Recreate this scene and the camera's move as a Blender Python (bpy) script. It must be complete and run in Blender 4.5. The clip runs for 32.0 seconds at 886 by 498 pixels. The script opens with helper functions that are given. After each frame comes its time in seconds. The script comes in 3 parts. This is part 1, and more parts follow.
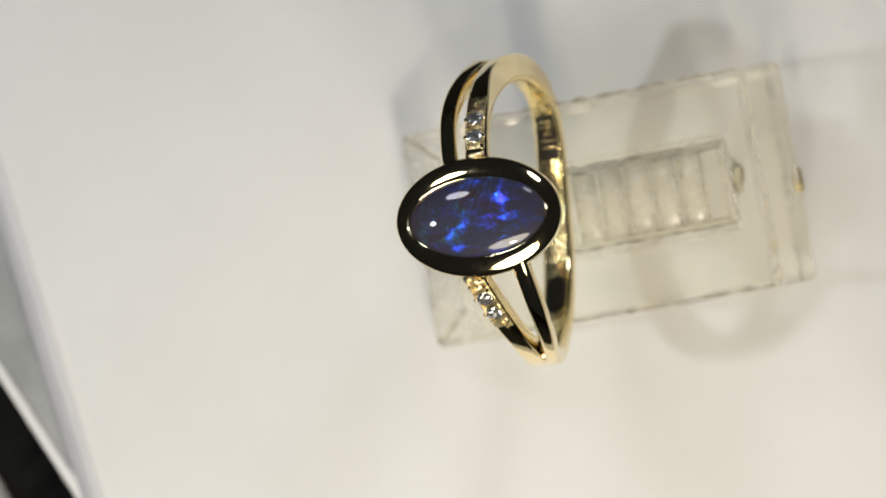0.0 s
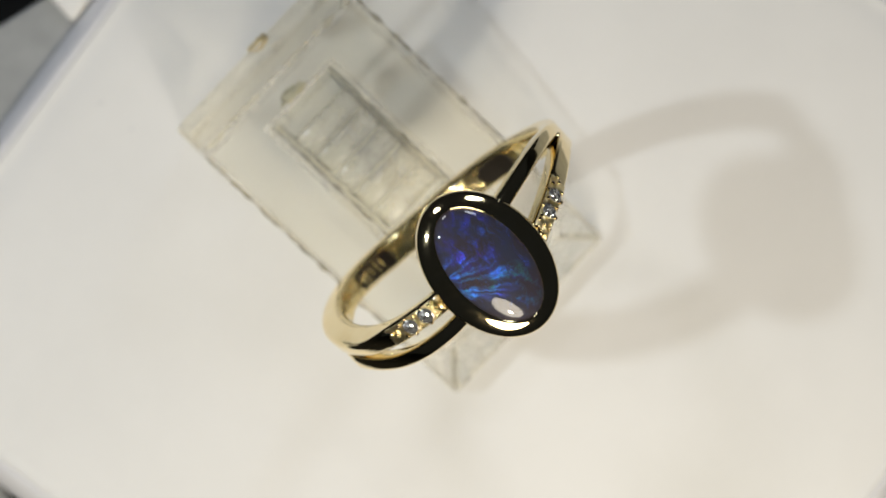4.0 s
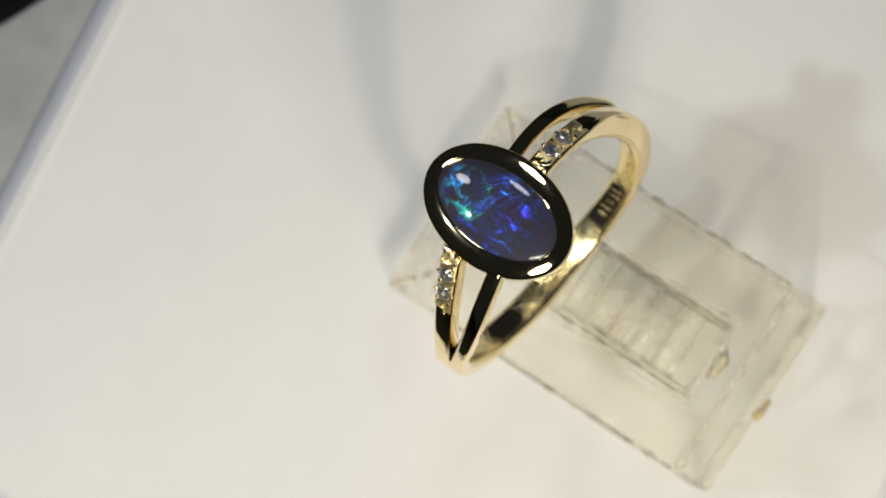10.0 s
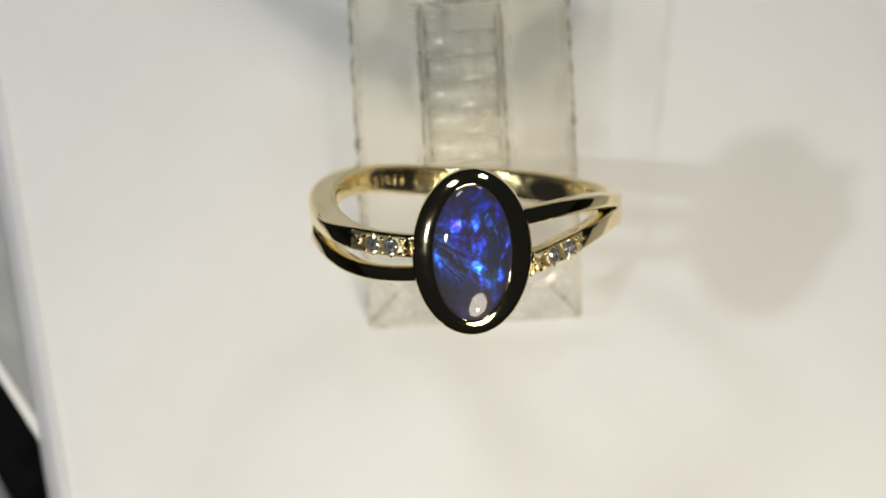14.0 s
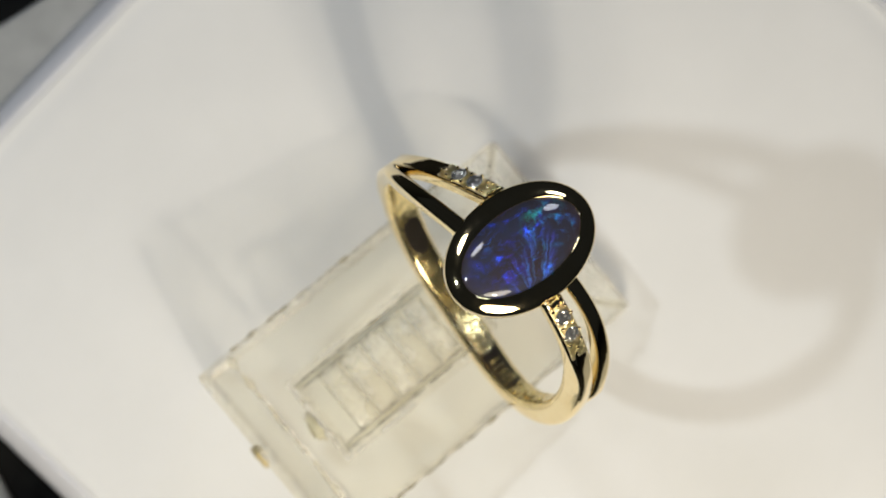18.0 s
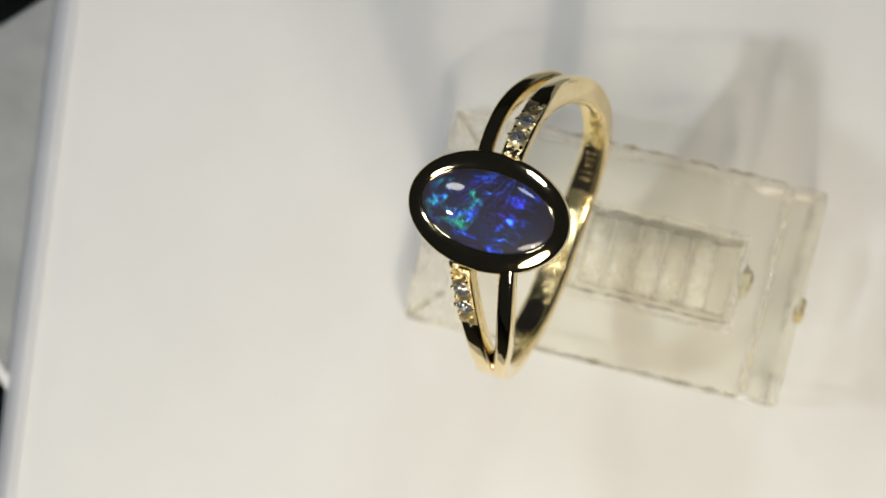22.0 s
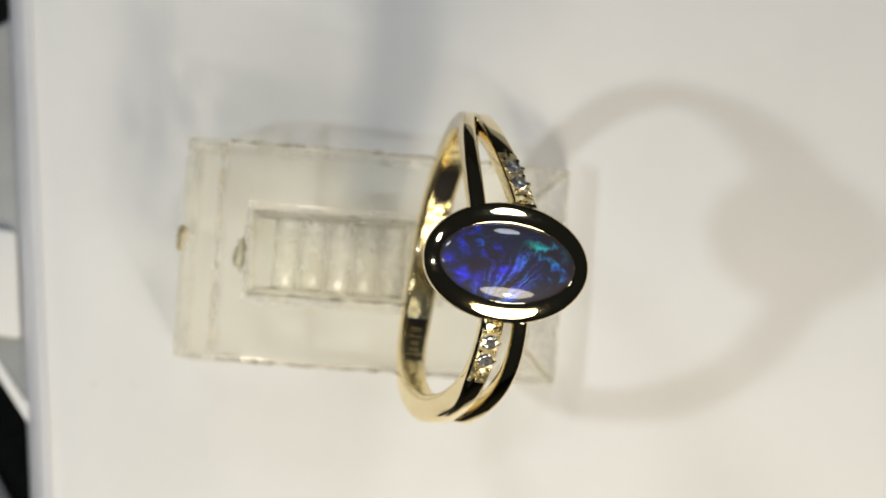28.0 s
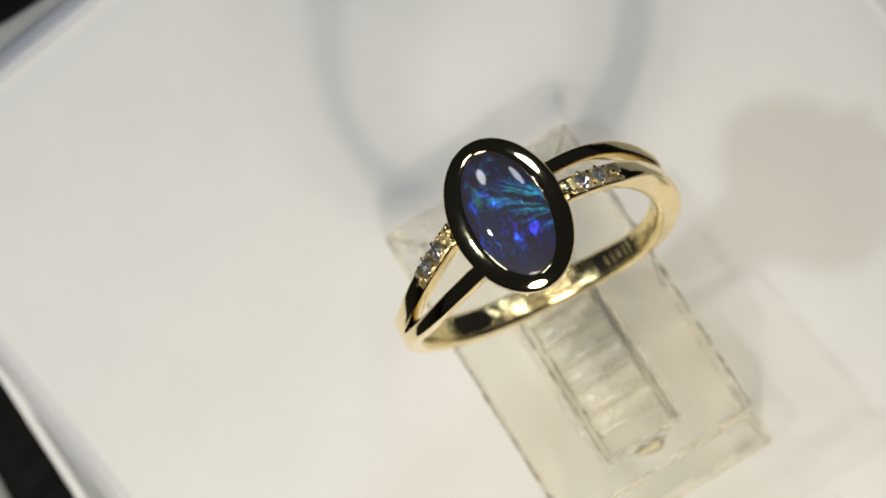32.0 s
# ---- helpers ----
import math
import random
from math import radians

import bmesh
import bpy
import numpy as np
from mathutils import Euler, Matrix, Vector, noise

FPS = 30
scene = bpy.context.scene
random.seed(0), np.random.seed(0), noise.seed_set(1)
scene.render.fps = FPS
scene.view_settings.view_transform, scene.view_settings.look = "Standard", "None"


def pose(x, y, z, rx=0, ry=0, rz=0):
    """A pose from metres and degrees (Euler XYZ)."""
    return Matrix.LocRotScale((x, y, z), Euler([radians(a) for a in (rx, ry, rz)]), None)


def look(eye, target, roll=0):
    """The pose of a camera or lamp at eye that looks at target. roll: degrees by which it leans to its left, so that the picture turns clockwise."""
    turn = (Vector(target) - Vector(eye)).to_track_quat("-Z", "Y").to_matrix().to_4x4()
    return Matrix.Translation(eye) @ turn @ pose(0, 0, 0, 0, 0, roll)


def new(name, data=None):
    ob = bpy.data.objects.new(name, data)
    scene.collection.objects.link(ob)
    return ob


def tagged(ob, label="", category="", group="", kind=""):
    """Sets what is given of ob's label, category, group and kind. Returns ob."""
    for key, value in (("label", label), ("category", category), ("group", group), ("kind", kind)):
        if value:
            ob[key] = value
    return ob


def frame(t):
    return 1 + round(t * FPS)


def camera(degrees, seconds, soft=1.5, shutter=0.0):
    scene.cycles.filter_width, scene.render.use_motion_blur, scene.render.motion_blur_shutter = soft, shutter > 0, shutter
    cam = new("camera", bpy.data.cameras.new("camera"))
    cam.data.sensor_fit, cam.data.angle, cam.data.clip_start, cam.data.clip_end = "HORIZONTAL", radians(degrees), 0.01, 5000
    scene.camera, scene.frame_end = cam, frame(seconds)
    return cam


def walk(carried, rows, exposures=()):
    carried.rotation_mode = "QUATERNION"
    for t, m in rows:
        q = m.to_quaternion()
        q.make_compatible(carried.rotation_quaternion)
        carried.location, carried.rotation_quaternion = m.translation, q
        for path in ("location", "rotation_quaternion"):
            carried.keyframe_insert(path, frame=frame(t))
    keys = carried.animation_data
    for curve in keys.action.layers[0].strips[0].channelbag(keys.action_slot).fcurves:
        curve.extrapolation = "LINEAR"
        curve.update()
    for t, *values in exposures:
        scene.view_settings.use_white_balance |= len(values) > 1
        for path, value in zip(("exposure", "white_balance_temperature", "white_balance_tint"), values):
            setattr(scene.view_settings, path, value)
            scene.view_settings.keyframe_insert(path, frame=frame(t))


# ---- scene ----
cam = camera(10.8, 32.0, soft=1.7)
cam.data.dof.use_dof = True
cam.data.dof.focus_distance = 0.3185
cam.data.dof.aperture_fstop = 34.0
EYE = Matrix.LocRotScale((-0.001685, -0.010732, 0.350), Euler((radians(1.798), radians(0.336), 0)), None)
walk(cam, [(0.0, EYE), (32.0, EYE)])

# ---- world and lamps ----
MM = 0.001
TURN = 360.0 / 11.382          # degrees a second, anticlockwise from above
world = bpy.data.worlds.new("room")
scene.world = world
world.use_nodes = True
world.node_tree.nodes["Background"].inputs["Color"].default_value = (0.75, 0.85, 1.0, 1)
world.node_tree.nodes["Background"].inputs["Strength"].default_value = 0.012
scene.view_settings.exposure = 0.02


def area_lamp(name, eye, target, size, watts, colour, shape="DISK"):
    data = bpy.data.lights.new(name, "AREA")
    data.shape, data.size, data.energy, data.color = shape, size, watts, colour
    ob = new(name, data)
    ob.matrix_world = look(eye, target)
    return ob


area_lamp("led_lamp_side", (-0.090, -0.013, 0.158), (0, 0, 0.01), 0.008, 0.063, (0.86, 0.94, 1.0))
area_lamp("led_lamp_front", (0.0190, -0.0830, 0.1100), (0, 0, 0.02), 0.008, 0.036, (1.0, 0.90, 0.72))
area_lamp("led_reflector_front", (0.0195, -0.0850, 0.1125), (0, 0, 0.02), 0.056, 0.108, (1.0, 0.895, 0.715))
area_lamp("desk_lamp_back", (-0.238, 0.273, 0.480), (0, 0, 0.01), 0.105, 0.40, (0.97, 0.97, 1.0))
area_lamp("led_lamp", (0.138, 0.344, 0.350), (0, 0, 0.01), 0.100, 0.33, (0.84, 0.90, 1.0))


# ---- materials ----
def material(name):
    m = bpy.data.materials.new(name)
    m.use_nodes = True
    t = m.node_tree
    return m, t, t.nodes["Principled BSDF"]


def node(t, kind, **values):
    n = t.nodes.new(kind)
    for k, v in values.items():
        n.inputs[k.replace("_", " ")].default_value = v
    return n


def ramp(t, source, stops):
    n = t.nodes.new("ShaderNodeValToRGB")
    e = n.color_ramp.elements
    while len(e) < len(stops):
        e.new(0.5)
    for i, (p, c) in enumerate(stops):
        e[i].position, e[i].color = p, (*c, 1)
    t.links.new(source, n.inputs["Fac"])
    return n


def coords(t):
    return t.nodes.new("ShaderNodeTexCoord").outputs["Object"]


def bump(t, b, height, strength, distance):
    n = node(t, "ShaderNodeBump", Strength=strength, Distance=distance)
    t.links.new(height, n.inputs["Height"])
    t.links.new(n.outputs["Normal"], b.inputs["Normal"])


def gold():
    m, t, b = material("yellow_gold")
    c = coords(t)
    b.inputs["Metallic"].default_value = 1
    n1 = node(t, "ShaderNodeTexNoise", Scale=900.0, Detail=4.0)
    t.links.new(c, n1.inputs["Vector"])
    r = ramp(t, n1.outputs["Fac"], [(0.3, (0.93, 0.765, 0.43)), (0.7, (0.98, 0.84, 0.53))])
    t.links.new(r.outputs["Color"], b.inputs["Base Color"])
    n2 = node(t, "ShaderNodeTexNoise", Scale=2500.0, Detail=3.0)
    t.links.new(c, n2.inputs["Vector"])
    r2 = ramp(t, n2.outputs["Fac"], [(0.35, (0.05,) * 3), (0.8, (0.09,) * 3)])
    t.links.new(r2.outputs["Color"], b.inputs["Roughness"])
    return m


def facet_normals(t, b, c, scale, amount):
    """Small facets, each with a slope of its own."""
    cells = node(t, "ShaderNodeTexVoronoi", Scale=scale)
    t.links.new(c, cells.inputs["Vector"])
    sub = t.nodes.new("ShaderNodeVectorMath")
    sub.operation = "SUBTRACT"
    sub.inputs[1].default_value = (0.5, 0.5, 0.5)
    t.links.new(cells.outputs["Color"], sub.inputs[0])
    mul = t.nodes.new("ShaderNodeVectorMath")
    mul.operation = "SCALE"
    mul.inputs["Scale"].default_value = amount
    t.links.new(sub.outputs["Vector"], mul.inputs[0])
    add = t.nodes.new("ShaderNodeVectorMath")
    t.links.new(mul.outputs["Vector"], add.inputs[0])
    t.links.new(t.nodes.new("ShaderNodeNewGeometry").outputs["Normal"], add.inputs[1])
    unit = t.nodes.new("ShaderNodeVectorMath")
    unit.operation = "NORMALIZE"
    t.links.new(add.outputs["Vector"], unit.inputs[0])
    t.links.new(unit.outputs["Vector"], b.inputs["Normal"])


def rough_gold(name, rough, facets, colour=(1.0, 0.77, 0.31)):
    m, t, b = material(name)
    c = coords(t)
    b.inputs["Metallic"].default_value = 1
    b.inputs["Base Color"].default_value = (*colour, 1)
    b.inputs["Roughness"].default_value = rough
    if facets:
        facet_normals(t, b, c, 4200.0, facets)
    else:
        n = node(t, "ShaderNodeTexNoise", Scale=800.0, Detail=4.0)
        t.links.new(c, n.inputs["Vector"])
        bump(t, b, n.outputs["Fac"], 1.0, 0.00023)
    return m


def brilliant():
    m, t, b = material("diamond")
    c = coords(t)
    b.inputs["Metallic"].default_value = 0.90
    b.inputs["Base Color"].default_value = (0.96, 0.95, 0.92, 1)
    b.inputs["Roughness"].default_value = 0.13
    facet_normals(t, b, c, 5600.0, 1.1)
    return m


# dark gold for the hallmark stamp and for a painted reflection
def stamp_and_reflection():
    m, t, b = material("oxidised_gold_and_reflection")
    b.inputs["Metallic"].default_value = 0.3
    b.inputs["Base Color"].default_value = (0.014, 0.010, 0.006, 1)
    n = node(t, "ShaderNodeTexNoise", Scale=2500.0, Detail=3.0)
    t.links.new(coords(t), n.inputs["Vector"])
    r = ramp(t, n.outputs["Fac"], [(0.3, (0.4,) * 3), (0.8, (0.65,) * 3)])
    t.links.new(r.outputs["Color"], b.inputs["Roughness"])
    return m


def maths(t, op, a, b):
    n = t.nodes.new("ShaderNodeMath")
    n.operation = op
    for i, x in enumerate((a, b)):
        if isinstance(x, (int, float)):
            n.inputs[i].default_value = x
        else:
            t.links.new(x, n.inputs[i])
    return n.outputs[0]


def patch_mask(t, vector, at, radii, turn=0.0):
    """1 in the middle of an oval patch of the stone, 0 at its border; millimetres."""
    m1 = t.nodes.new("ShaderNodeMapping")
    m1.vector_type = "TEXTURE"
    m1.inputs["Location"].default_value = (at[0] * MM, at[1] * MM, 0)
    m1.inputs["Rotation"].default_value = (0, 0, radians(turn))
    m1.inputs["Scale"].default_value = (radii[0] * MM, radii[1] * MM, 1.0)
    t.links.new(vector, m1.inputs["Vector"])
    g = t.nodes.new("ShaderNodeTexGradient")
    g.gradient_type = "SPHERICAL"
    t.links.new(m1.outputs["Vector"], g.inputs["Vector"])
    return g.outputs["Fac"]


def lamella(t, c, mask, tints, lean, spread, rough, scale):
    """A layer of colour play: small leaning mirrors inside the stone."""
    cells = t.nodes.new("ShaderNodeTexVoronoi")
    cells.feature = "SMOOTH_F1"
    cells.inputs["Scale"].default_value = scale
    cells.inputs["Smoothness"].default_value = 0.55
    t.links.new(c, cells.inputs["Vector"])
    vary = t.nodes.new("ShaderNodeVectorMath")
    vary.operation = "MULTIPLY_ADD"
    t.links.new(cells.outputs["Color"], vary.inputs[0])
    vary.inputs[1].default_value = (spread, spread, 0)
    vary.inputs[2].default_value = (lean[0] - spread / 2, lean[1] - spread / 2, 1.0)
    turn = t.nodes.new("ShaderNodeVectorTransform")
    turn.vector_type, turn.convert_from, turn.convert_to = "NORMAL", "OBJECT", "WORLD"
    t.links.new(vary.outputs["Vector"], turn.inputs["Vector"])
    hue = node(t, "ShaderNodeTexNoise", Scale=420.0, Detail=4.0, Roughness=0.6)
    t.links.new(c, hue.inputs["Vector"])
    tint = ramp(t, hue.outputs["Fac"], tints)
    col = t.nodes.new("ShaderNodeVectorMath")
    col.operation = "SCALE"
    t.links.new(tint.outputs["Color"], col.inputs[0])
    fine = node(t, "ShaderNodeTexNoise", Scale=2600.0, Detail=4.0, Roughness=0.7)
    t.links.new(c, fine.inputs["Vector"])
    torn = ramp(t, fine.outputs["Fac"], [(0.38, (0.30,) * 3), (0.60, (1.15,) * 3)])
    t.links.new(maths(t, "MULTIPLY", mask, torn.outputs["Color"]), col.inputs["Scale"])
    g = node(t, "ShaderNodeBsdfGlossy", Roughness=rough)
    t.links.new(col.outputs["Vector"], g.inputs["Color"])
    t.links.new(turn.outputs["Vector"], g.inputs["Normal"])
    return g.outputs["BSDF"]


def opal():
    m, t, b = material("black_opal")
    c = coords(t)
    warp = node(t, "ShaderNodeTexNoise", Scale=520.0, Detail=5.0, Roughness=0.6)
    t.links.new(c, warp.inputs["Vector"])
    mix = t.nodes.new("ShaderNodeMix")
    mix.data_type = "VECTOR"
    mix.inputs[0].default_value = 0.0013
    t.links.new(c, mix.inputs[4])
    t.links.new(warp.outputs["Color"], mix.inputs[5])
    wc = t.nodes.new("ShaderNodeVectorMath")
    wc.inputs[1].default_value = (-0.00065, -0.00065, 0)
    t.links.new(mix.outputs[1], wc.inputs[0])
    wc = wc.outputs["Vector"]

    # torn blue streaks across the middle
    lay = t.nodes.new("ShaderNodeMapping")
    lay.inputs["Rotation"].default_value = (0, 0, radians(-62))
    lay.inputs["Scale"].default_value = (0.5, 1.35, 0.0)
    t.links.new(wc, lay.inputs["Vector"])
    torn = node(t, "ShaderNodeTexNoise", Scale=900.0, Detail=6.0, Roughness=0.68, Distortion=0.6)
    t.links.new(lay.outputs["Vector"], torn.inputs["Vector"])
    tr = ramp(t, torn.outputs["Fac"], [(0.47, (0.008,) * 3), (0.56, (0.18,) * 3), (0.64, (1.0,) * 3)])
    mid = ramp(t, patch_mask(t, wc, (0.5, 0.0), (3.4, 3.0), 60), [(0.0, (0.04,) * 3), (0.45, (1.0,) * 3)])
    mask_a = maths(t, "MULTIPLY", tr.outputs["Color"], mid.outputs["Color"])
    play_a = lamella(t, wc, mask_a, [(0.33, (0.20, 0.03, 0.95)), (0.48, (0.02, 0.06, 1.0)), (0.62, (0.02, 0.12, 1.0)), (0.82, (0.02, 0.50, 0.85))],
                     (-0.15, -0.10), 0.40, 0.30, 950.0)

    # a fan of turquoise rays from the rim, and a blue field beside it
    rel = t.nodes.new("ShaderNodeVectorMath")
    rel.operation = "SUBTRACT"
    rel.inputs[1].default_value = (0.0013, 0.0037, 0)
    t.links.new(wc, rel.inputs[0])
    xy = t.nodes.new("ShaderNodeSeparateXYZ")
    t.links.new(rel.outputs["Vector"], xy.inputs["Vector"])
    ang = maths(t, "ARCTAN2", maths(t, "MULTIPLY", xy.outputs["Y"], -1.0), maths(t, "MULTIPLY", xy.outputs["X"], -1.0))
    far = t.nodes.new("ShaderNodeVectorMath")
    far.operation = "LENGTH"
    t.links.new(rel.outputs["Vector"], far.inputs[0])
    pol = t.nodes.new("ShaderNodeCombineXYZ")
    t.links.new(maths(t, "MULTIPLY", ang, 7.0), pol.inputs["X"])
    t.links.new(maths(t, "MULTIPLY", far.outputs["Value"], 420.0), pol.inputs["Y"])
    rays = node(t, "ShaderNodeTexNoise", Scale=1.0, Detail=5.0, Roughness=0.62)
    t.links.new(pol.outputs["Vector"], rays.inputs["Vector"])
    rr = ramp(t, rays.outputs["Fac"], [(0.47, (0.005,) * 3), (0.55, (0.20,) * 3), (0.66, (0.70,) * 3)])
    fan = ramp(t, patch_mask(t, wc, (0.0, 1.4), (3.1, 1.7), 38), [(0.0, (0.0,) * 3), (0.4, (1.0,) * 3)])
    mask_b = maths(t, "MULTIPLY", rr.outputs["Color"], fan.outputs["Color"])
    play_b = lamella(t, wc, mask_b, [(0.36, (0.006, 0.006, 0.11)), (0.54, (0.004, 0.016, 0.11)), (0.70, (0.003, 0.034, 0.07))], (0.39, 0.28), 0.14, 0.23, 1100.0)
    play_e = lamella(t, wc, mask_b, [(0.36, (0.030, 0.010, 0.30)), (0.56, (0.018, 0.020, 0.30)), (0.76, (0.004, 0.07, 0.22))], (0.10, 0.50), 0.14, 0.32, 900.0)
    play_f = lamella(t, wc, mask_b, [(0.36, (0.012, 0.045, 0.34)), (0.52, (0.008, 0.13, 0.33)), (0.68, (0.006, 0.23, 0.27))], (0.60, 0.02), 0.12, 0.34, 1000.0)
    crumbs = node(t, "ShaderNodeTexNoise", Scale=1000.0, Detail=5.0, Roughness=0.66)
    t.links.new(wc, crumbs.inputs["Vector"])
    cr = ramp(t, crumbs.outputs["Fac"], [(0.49, (0.004,) * 3), (0.66, (0.45,) * 3)])
    side = ramp(t, patch_mask(t, wc, (2.1, 0.1), (2.6, 2.7)), [(0.0, (0.0,) * 3), (0.5, (1.0,) * 3)])
    play_c = lamella(t, wc, maths(t, "MULTIPLY", cr.outputs["Color"], side.outputs["Color"]),
                     [(0.36, (0.025, 0.008, 0.75)), (0.60, (0.008, 0.025, 0.75)), (0.80, (0.008, 0.16, 0.55))], (0.50, 0.22), 0.18, 0.27, 1000.0)
    tail = ramp(t, patch_mask(t, wc, (-2.3, -0.3), (2.1, 1.9)), [(0.0, (0.0,) * 3), (0.5, (0.6,) * 3)])
    play_d = lamella(t, wc, maths(t, "MULTIPLY", cr.outputs["Color"], tail.outputs["Color"]),
                     [(0.40, (0.02, 0.14, 1.0)), (0.54, (0.02, 0.50, 0.80)), (0.66, (0.02, 0.75, 0.50))], (0.40, -0.27), 0.28, 0.28, 1200.0)

    haze = node(t, "ShaderNodeTexNoise", Scale=380.0, Detail=4.0)
    t.links.new(wc, haze.inputs["Vector"])
    body = ramp(t, haze.outputs["Fac"], [(0.30, (0.040, 0.030, 0.036)), (0.50, (0.036, 0.035, 0.052)), (0.68, (0.032, 0.037, 0.068))])
    t.links.new(body.outputs["Color"], b.inputs["Base Color"])
    b.inputs["Roughness"].default_value = 0.5
    b.inputs["Specular IOR Level"].default_value = 0.1
    b.inputs["Coat Weight"].default_value = 1.0
    b.inputs["Coat Roughness"].default_value = 0.03
    b.inputs["Coat IOR"].default_value = 1.45
    last = b.outputs["BSDF"]
    for play in (play_a, play_b, play_c, play_d, play_e, play_f):
        add = t.nodes.new("ShaderNodeAddShader")
        t.links.new(last, add.inputs[0])
        t.links.new(play, add.inputs[1])
        last = add.outputs["Shader"]
    t.links.new(last, t.nodes["Material Output"].inputs["Surface"])
    return m


def clear(name, tint, through_part, rough=0.02, ior=1.49, speckle=False, cloud=0.0):
    m, t, b = material(name)
    b.inputs["Base Color"].default_value = (*tint, 1)
    b.inputs["Transmission Weight"].default_value = 1.0
    b.inputs["IOR"].default_value = ior
    n = node(t, "ShaderNodeTexNoise", Scale=400.0, Detail=4.0)
    t.links.new(coords(t), n.inputs["Vector"])
    r = ramp(t, n.outputs["Fac"], [(0.4, (rough,) * 3), (0.75, (rough + 0.08,) * 3)])
    t.links.new(r.outputs["Color"], b.inputs["Roughness"])
    tr = t.nodes.new("ShaderNodeBsdfTransparent")
    tr.inputs["Color"].default_value = (*tint, 1)
    mix = t.nodes.new("ShaderNodeMixShader")
    mix.inputs["Fac"].default_value = through_part
    if cloud:
        dull = node(t, "ShaderNodeTexNoise", Scale=260.0, Detail=5.0, Roughness=0.65)
        t.links.new(coords(t), dull.inputs["Vector"])
        dr = ramp(t, dull.outputs["Fac"], [(0.36, (through_part - cloud,) * 3), (0.56, (min(1.0, through_part + cloud / 3),) * 3)])
        t.links.new(dr.outputs["Color"], mix.inputs["Fac"])
    if speckle:
        chips = node(t, "ShaderNodeTexNoise", Scale=320.0, Detail=6.0, Roughness=0.72)
        t.links.new(coords(t), chips.inputs["Vector"])
        cr = ramp(t, chips.outputs["Fac"], [(0.42, (0.02,) * 3), (0.56, (0.92,) * 3)])
        t.links.new(cr.outputs["Color"], mix.inputs["Fac"])
        b.inputs["Transmission Weight"].default_value = 0.62
    t.links.new(b.outputs["BSDF"], mix.inputs[1])
    t.links.new(tr.outputs["BSDF"], mix.inputs[2])
    t.links.new(mix.outputs["Shader"], t.nodes["Material Output"].inputs["Surface"])
    return m


def paint(name, dark, light, scale, rough, relief=0.0, spots=None):
    m, t, b = material(name)
    c = coords(t)
    n = node(t, "ShaderNodeTexNoise", Scale=scale, Detail=6.0, Roughness=0.6)
    t.links.new(c, n.inputs["Vector"])
    r = ramp(t, n.outputs["Fac"], [(0.35, dark), (0.65, light)])
    t.links.new(r.outputs["Color"], b.inputs["Base Color"])
    b.inputs["Roughness"].default_value = rough
    if relief:
        n2 = node(t, "ShaderNodeTexNoise", Scale=scale * 12, Detail=3.0)
        t.links.new(c, n2.inputs["Vector"])
        bump(t, b, n2.outputs["Fac"], 0.3, relief)
    return m


GOLD, GRAIN, SATIN, STAMP_AND_REFLECTION, OPAL = gold(), rough_gold("grained_gold", 0.34, 0.8, (0.97, 0.83, 0.47)), rough_gold("satin_gold", 0.22, 0.0, (0.99, 0.83, 0.44)), stamp_and_reflection(), opal()
ACRYLIC = clear("clear_acrylic", (0.992, 0.986, 0.958), 0.94, cloud=0.15)
ACRYLIC_RIB = clear("clear_acrylic_rib", (0.994, 0.990, 0.965), 0.90, cloud=0.15)
# cream diffuse share in the ribs stands in for light focused through them
ACRYLIC_RIB_GLINT = clear("painted_glint_acrylic_rib", (0.985, 0.968, 0.90), 0.68, 0.15, cloud=0.20)
ACRYLIC_RIB_GLINT.node_tree.nodes["Principled BSDF"].inputs["Transmission Weight"].default_value = 0.2
ACRYLIC_END = clear("clear_acrylic_end", (0.985, 0.975, 0.930), 0.78, cloud=0.35)
ACRYLIC_EDGE = clear("clear_acrylic_edge", (0.96, 0.94, 0.88), 0.0, 0.03, speckle=True)
ACRYLIC_STEP = clear("clear_acrylic_step", (0.98, 0.97, 0.94), 0.55, 0.05, cloud=0.35)
# grey tint paints in the dark surroundings that the chipped edges refract
ACRYLIC_WORN_SHADED = clear("worn_shaded_acrylic_rim", (0.70, 0.67, 0.58), 0.35, 0.05, cloud=0.35)
ACRYLIC_WORN_SHADED.node_tree.nodes["Principled BSDF"].inputs["Transmission Weight"].default_value = 0.5
# diffuse white put into the nose faces stands for light refracted there
ACRYLIC_NOSE = clear("painted_light_acrylic_nose", (0.985, 0.98, 0.965), 0.50, 0.25, cloud=0.25)
ACRYLIC_NOSE.node_tree.nodes["Principled BSDF"].inputs["Transmission Weight"].default_value = 0.72
DIAMOND = brilliant()
WHITE = paint("white_card", (0.78, 0.78, 0.77), (0.82, 0.82, 0.81), 60.0, 0.55, 0.00005)
# lavender here is shade put into the colour of the white edging
WHITE_EDGE_SHADED = paint("white_edging_shaded", (0.71, 0.71, 0.74), (0.78, 0.78, 0.80), 90.0, 0.5)
GREY = paint("grey_felt", (0.31, 0.32, 0.32), (0.40, 0.41, 0.41), 220.0, 0.8, 0.0001)
BLACK = paint("black_cloth", (0.008, 0.008, 0.008), (0.016, 0.016, 0.015), 500.0, 0.9, 0.0001)
BLACK.node_tree.nodes["Principled BSDF"].inputs["Specular IOR Level"].default_value = 0.08
SMEAR = paint("grime", (0.48, 0.45, 0.30), (0.62, 0.58, 0.42), 1500.0, 0.6)
